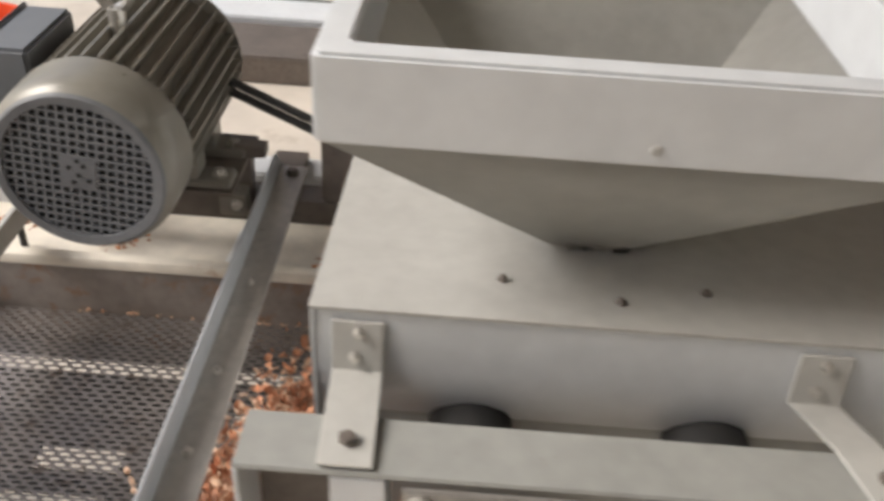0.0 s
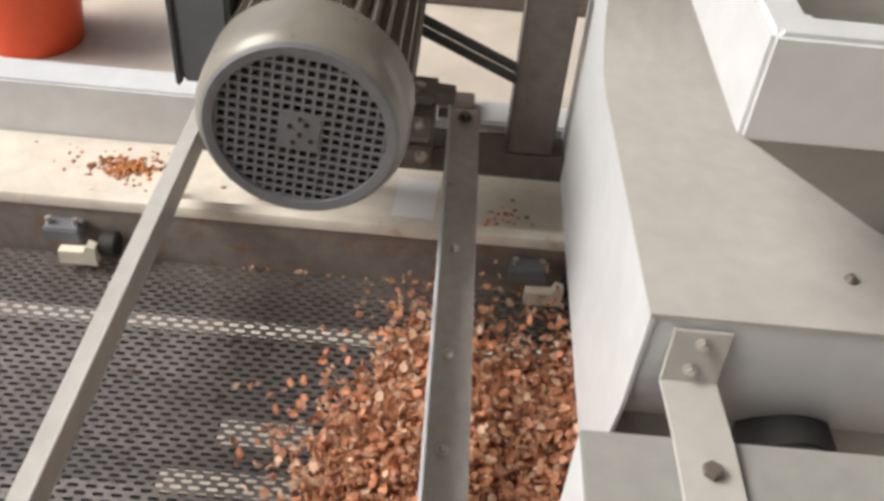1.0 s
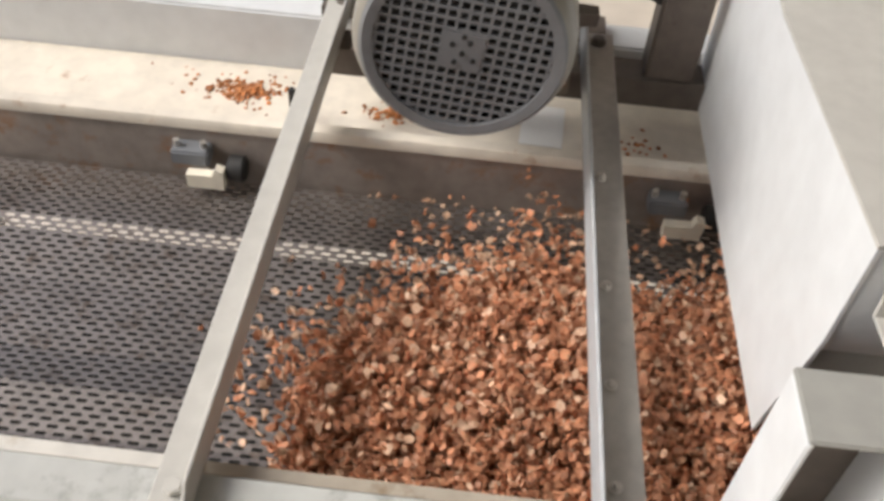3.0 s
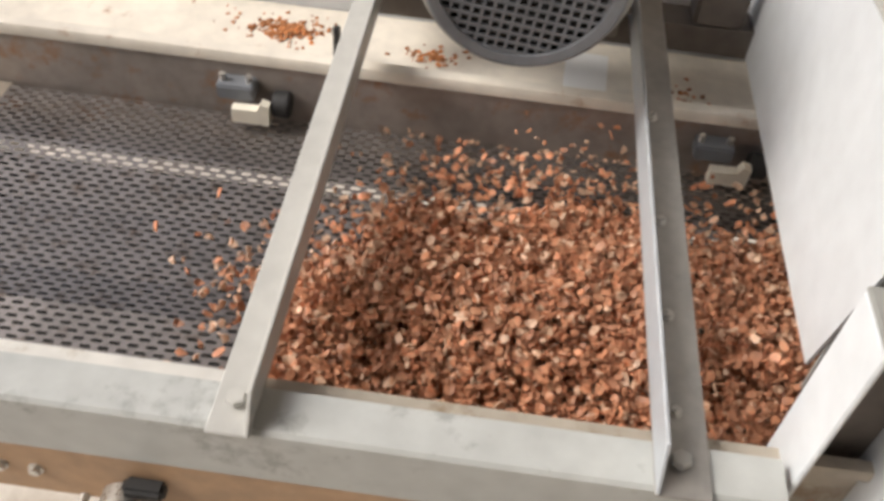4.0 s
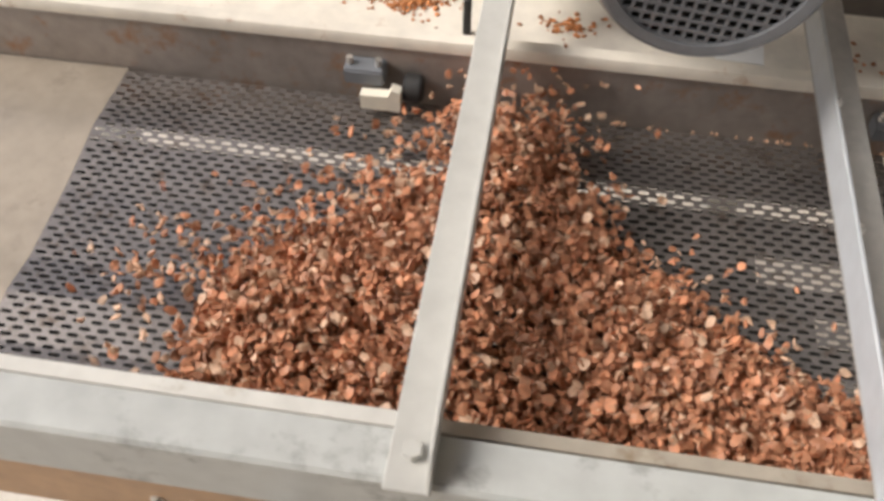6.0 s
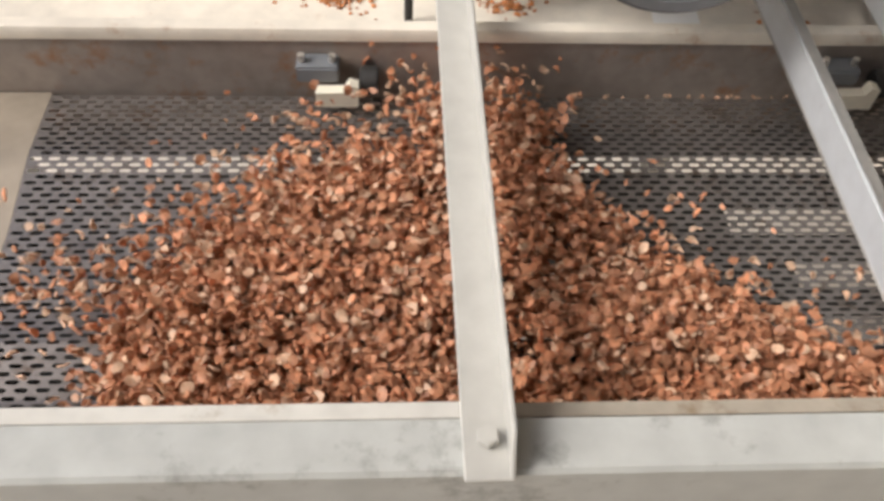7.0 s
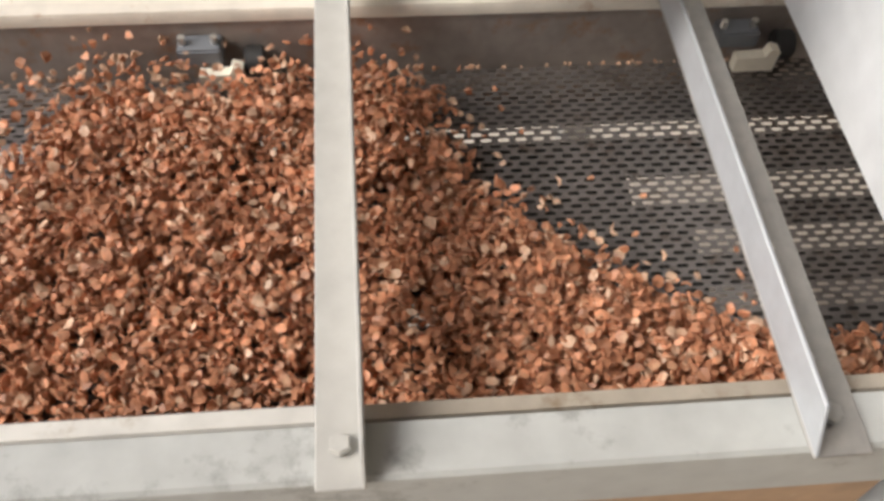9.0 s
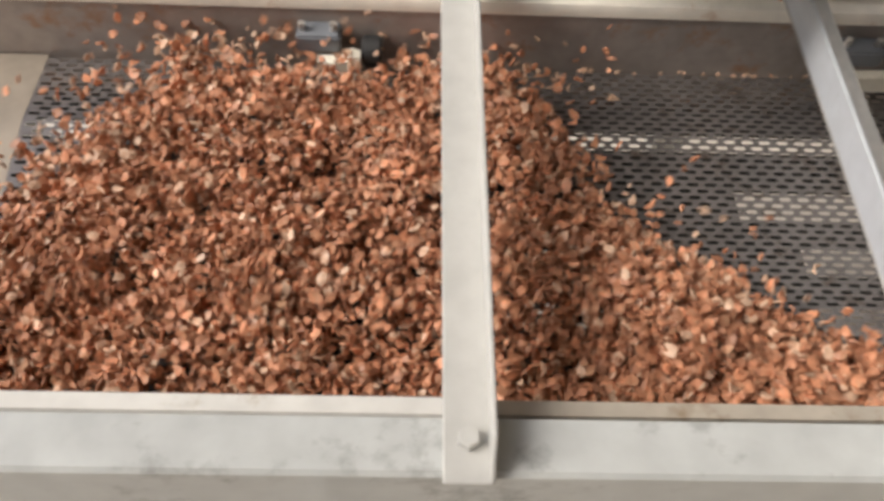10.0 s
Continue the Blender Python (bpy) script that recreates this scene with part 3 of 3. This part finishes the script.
for x, z in ((0.503, 0.139), (0.594, 0.139), (0.672, 0.139), (0.76, 0.139)):
    bolt("bolt", (x, 0.0018, z), (0, -1, 0), 0.008, stand)
stand.location += Vector((0.005, 0.012, -0.018))



# ---- background on the hall floor ----
def bucket(x, y, r, h):
    t = thing("bucket", (x, y, FLOOR_Z), "bright orange-red plastic bucket on the floor", "bucket")
    bm = B()
    N = 40
    prof = [(0.001, 0.002), (r * 0.8, 0.0), (r * 0.99, h - 0.03), (r * 1.06, h - 0.03), (r * 1.06, h), (r * 0.97, h), (r * 0.78, 0.012), (0.001, 0.012)]
    rings = [[bm.verts.new((x + q * math.cos(2 * math.pi * k / N), y + q * math.sin(2 * math.pi * k / N), FLOOR_Z + z)) for q, z in prof] for k in range(N)]
    for k in range(N):
        for i in range(len(prof) - 1):
            a, b = rings[k], rings[(k + 1) % N]
            bm.faces.new((a[i], a[i + 1], b[i + 1], b[i]))
    part("shell", bm, ORANGE, t, "", 40)
    bm = B()
    pts = [(x + r * 1.07 * math.cos(a), y - 0.075 * math.sin(a), FLOOR_Z + h - 0.02 - 0.055 * math.sin(a)) for a in [math.pi * k / 16 for k in range(17)]]
    pts = [(px, py - r * math.sin(math.pi * k / 16), pz) for k, (px, py, pz) in enumerate(pts)]
    tube(bm, pts, 0.0035, 8)
    part("wire_handle", bm, HANDLEM, t, "yellowish wire handle", 40)


bucket(-0.95, 2.06, 0.17, 0.34)

# low dark beam and pale strips lying on the floor behind the machine
def floor_beam(name, x0, x1, y0, y1, h, mat, label):
    t = thing(name, ((x0 + x1) / 2, (y0 + y1) / 2, FLOOR_Z), label, "beam")
    bm = B()
    box(bm, x0, x1, y0, y1, FLOOR_Z, FLOOR_Z + h, 0.006)
    part("length", bm, mat, t, "", 30)


floor_beam("floor_beam", -0.62, 1.6, 2.50, 2.80, 0.10, DARK, "dark brown steel beam lying on the floor")
floor_beam("pale_beam", -0.62, 1.6, 2.86, 3.06, 0.10, WHITE, "pale painted beam lying on the floor")
floor_beam("black_pipe_bundle", -0.75, 1.6, 3.14, 3.19, 0.06, BLACK, "black pipe lying on the floor")

# hall shell round the machine
for nm, b in (("wall_north", (-14, 14, 17, 17.3, FLOOR_Z, 6)), ("wall_south", (-14, 14, -9.3, -9, FLOOR_Z, 6)), ("wall_east", (14, 14.3, -9, 17, FLOOR_Z, 6))):
    bm = B()
    box(bm, *b)
    tagged(part(nm, bm, PLASTER), "pale plastered hall wall", "wall", kind="structure")


# ---- crumbs and tag on the apron ----
def crumbs(name, cx, cy, z, rx, ry, n, heap, label):
    bm = B()
    rnd = random.Random(name + str(cx))
    for k in range(n):
        a, q = rnd.random() * 2 * math.pi, abs(rnd.gauss(0, 0.5))
        x, y = cx + rx * q * math.cos(a), cy + ry * q * math.sin(a)
        r = rnd.uniform(0.0013, 0.0036)
        h = heap * max(0.0, 1 - q) * rnd.random()
        m = Matrix.Translation((x, y, z + h + r * 0.25)) @ Euler((rnd.uniform(-0.4, 0.4), rnd.uniform(-0.4, 0.4), rnd.random() * 6)).to_matrix().to_4x4()
        bmesh.ops.create_cone(bm, cap_ends=True, segments=6, radius1=r, radius2=r * 0.7, depth=r * 0.5, matrix=m)
    ob = part(name, bm, CRUMB)
    return tagged(ob, label, "crumbs", kind="stuff")


crumbs("spilled_crumbs", -0.10, 0.590, -0.0898, 0.042, 0.026, 210, 0.006, "small heap of orange-brown crumbs on the apron")
crumbs("scattered_crumbs", -0.13, 0.598, -0.0898, 0.095, 0.045, 80, 0.0, "scattered orange-brown crumbs on the apron")
crumbs("loose_crumbs", 0.07, 0.575, -0.0898, 0.05, 0.02, 80, 0.002, "loose crumbs on the apron below the motor")
crumbs("stray_crumbs", 0.36, 0.565, -0.0898, 0.05, 0.035, 24, 0.0, "a few stray crumbs on the apron")
bm = B()
rs = random.Random(11)
for k in range(46):
    x, r = rs.uniform(0.06, 0.42), rs.uniform(0.001, 0.0026)
    bmesh.ops.create_cone(bm, cap_ends=True, segments=6, radius1=r, radius2=r * 0.6, depth=r, matrix=Matrix.Translation((x, rs.uniform(0.4535, 0.4575), deck_z(0.455) + 0.001)))
tagged(part("seam_crumbs", bm, PALE), "row of pale crumbs along the tray seam", "crumbs", kind="stuff")
bm = B()
box(bm, 0.225, 0.275, 0.545, 0.622, -0.0899, -0.0892)
bmesh.ops.rotate(bm, verts=bm.verts, cent=(0.25, 0.58, -0.09), matrix=Matrix.Rotation(-0.05, 3, "Z"))
tagged(part("paper_tag", bm, TAGM), "blank white paper tag on the apron", "tag")

# ---- the chips on the deck ----
heap = thing("chip_heap", (0, 0.25, -0.112), "tumbling heap of thin reddish-brown dried chips", "dried chips", kind="stuff")
rnd = random.Random(5)


def chip(bm, m, r, bend, mi):
    """A thin, curled, uneven slice."""
    n = 8
    k0 = rnd.random() * 6
    up, dn = [], []
    th = 0.0007
    ecc = rnd.uniform(0.55, 1.0)
    for k in range(n):
        a = 2 * math.pi * k / n
        q = r * (1 + 0.13 * math.sin(2 * a + k0) + rnd.uniform(-0.2, 0.16))
        x, y = q * math.cos(a), q * math.sin(a) * ecc
        z = bend * (x * x - 0.35 * y * y) / r
        up.append(bm.verts.new(m @ Vector((x, y, z + th))))
        dn.append(bm.verts.new(m @ Vector((x * 0.97, y * 0.97, z - th))))
    cu, cd = bm.verts.new(m @ Vector((0, 0, th * 1.2))), bm.verts.new(m @ Vector((0, 0, -th * 1.2)))
    for k in range(n):
        j = (k + 1) % n
        for f in ((cu, up[k], up[j]), (cd, dn[j], dn[k]), (up[k], dn[k], dn[j], up[j])):
            bm.faces.new(f).material_index = mi


def turn():
    return Euler((rnd.gauss(0, 0.75), rnd.gauss(0, 0.75), rnd.random() * 6.28)).to_matrix().to_4x4()


def chip_mesh(name, count, spread, high, pale=0.1):
    bm = B()
    for k in range(count):
        p = Vector((rnd.gauss(0, spread), rnd.gauss(0, spread), rnd.uniform(-high, high)))
        chip(bm, Matrix.Translation(p) @ turn(), rnd.choice((0.0028, 0.0034, 0.0041, 0.0048, 0.0057)), rnd.uniform(-0.5, 0.6), 1 if rnd.random() < pale else 0)
    me = bpy.data.meshes.new(name)
    bm.to_mesh(me)
    bm.free()
    me.materials.append(CHIP)
    me.materials.append(PALE)
    return me


CLUSTERS = [chip_mesh("chip_cluster", 82, 0.016, 0.009) for k in range(14)]
SPARSE = [chip_mesh("loose_chips", 4, 0.026, 0.016, 0.4) for k in range(12)]
SINGLES = [chip_mesh("chip", 1, 0.0, 0.0, 0.4) for k in range(24)]


def along(table, t):
    for (a, u), (b, v) in zip(table, table[1:]):
        if t <= b:
            w = max(0.0, (t - a) / (b - a))
            return u + (v - u) * w
    return table[-1][1]


FRONT = ((0, 0.318), (0.5, 0.26), (1, 0.205), (2.5, 0.10), (4.5, -0.045), (6.5, -0.235), (8, -0.31), (10, -0.39))
REAR = ((0, 0.53), (4.5, 0.54), (6.5, 0.42), (10, 0.37))
EDGE = ((-2, 0.41), (-0.12, 0.415), (-0.02, 0.425), (0.05, 0.43), (0.085, 0.37), (0.115, 0.27), (0.20, 0.195), (0.27, 0.135), (0.34, 0.097), (1, 0.09))


def reach(x, t):
    """How far across the deck the heap goes at that place and time."""
    late = min(1.0, max(0.0, (t - 4.2) / 2.0))
    early = 0.335 + 0.02 * math.sin(30 * x)
    full = along(EDGE, x) - (0.085 * min(1.0, max(0.0, (9.0 - t) / 2.5)) if x < -0.02 else 0.0)
    top = early + (full - early) * late
    lead = min(1.0, max(0.0, (x - along(FRONT, t)) / (0.05 + 0.08 * min(1.0, t / 5))))
    return 0.20 + (top - 0.20) * lead if top > 0.2 else top


def heap_place(u, s, t):
    x = along(FRONT, t) + u * (along(REAR, t) - along(FRONT, t))
    y = 0.074 + s * (reach(x, t) - 0.08)
    clamped = abs(x + 0.108) < 0.055 or abs(x - 0.40) < 0.05
    return x, min(y, 0.385 if clamped else 0.44)


def cluster_rows(u, s, layer, ph):
    rows, r2 = [], random.Random(ph)
    spin = r2.uniform(-9, 9)
    for i in range(101):
        t = i * 0.1
        x, y = heap_place(u, s, t)
        mid = max(0.0, 1 - abs(s - 0.42) / 0.62) * min(1.0, 0.35 + u * 3)
        z = deck_z(y) + 0.011 + layer * 0.044 * mid + 0.016 * r2.random()
        rows.append((t, pose(x, y - 0.25 + 0.004 * r2.gauss(0, 1), z + 0.112, r2.uniform(-11, 11), r2.uniform(-11, 11), spin * i)))
    return rows


def single_rows(u, s, ph, wild=1.0):
    rows, r2 = [], random.Random(ph)
    period, high = r2.uniform(0.24, 0.42), r2.uniform(0.008, 0.036)
    off = r2.random()
    ax, ay, az = r2.uniform(-42, 42) * wild, r2.uniform(-42, 42) * wild, r2.uniform(-30, 30)
    for i in range(101):
        t = i * 0.1
        x, y = heap_place(u, s, t)
        w = (t / period + off) % 1.0
        n = int(t / period + off)
        wob = random.Random(ph * 7919 + n)
        x += wob.gauss(0, 0.012)
        y = min(0.395 if abs(x + 0.108) < 0.05 else 0.445, max(0.07, y + wob.gauss(0, 0.012)))
        z = deck_z(y) + 0.012 + high * wob.uniform(0.5, 1.2) * 4 * w * (1 - w) + (0.02 if s < 0.95 else 0.0)
        rows.append((t, pose(x, y - 0.25, z + 0.112 + (0 if wild == 1.0 else 0.012), ax * i if wild == 1.0 else ax * math.sin(i * 0.6 + off), ay * math.sin(i * 0.45 + off * 6), az * i)))
    return rows


def child(name, me):
    ob = new(name, me)
    ob.parent = heap
    return ob


def motions():
    """The heap creeps along the deck and hops as the tray shakes."""
    for k in range(290):
        u = (k + 0.5) / 290
        walk(child("chip_cluster", CLUSTERS[k % len(CLUSTERS)]), cluster_rows(u, (k * 0.6180339) % 1.0, rnd.random(), k))
    for k in range(285):
        u = rnd.uniform(-0.14, 0.95)
        s = rnd.uniform(0.1, 0.95) if k % 2 else rnd.uniform(0.9, 1.3)
        walk(child("chip", SINGLES[k % len(SINGLES)]), single_rows(u, s, 1000 + k))

    for k in range(230):
        u = rnd.uniform(-0.12, 0.9) if k % 2 else rnd.uniform(-0.1, 0.5)
        s = rnd.uniform(0.3, 0.95) if k % 4 == 0 else rnd.uniform(0.85, 1.25)
        walk(child("loose_chips", SPARSE[k % len(SPARSE)]), single_rows(u, s, 3000 + k, 0.3))


motions()
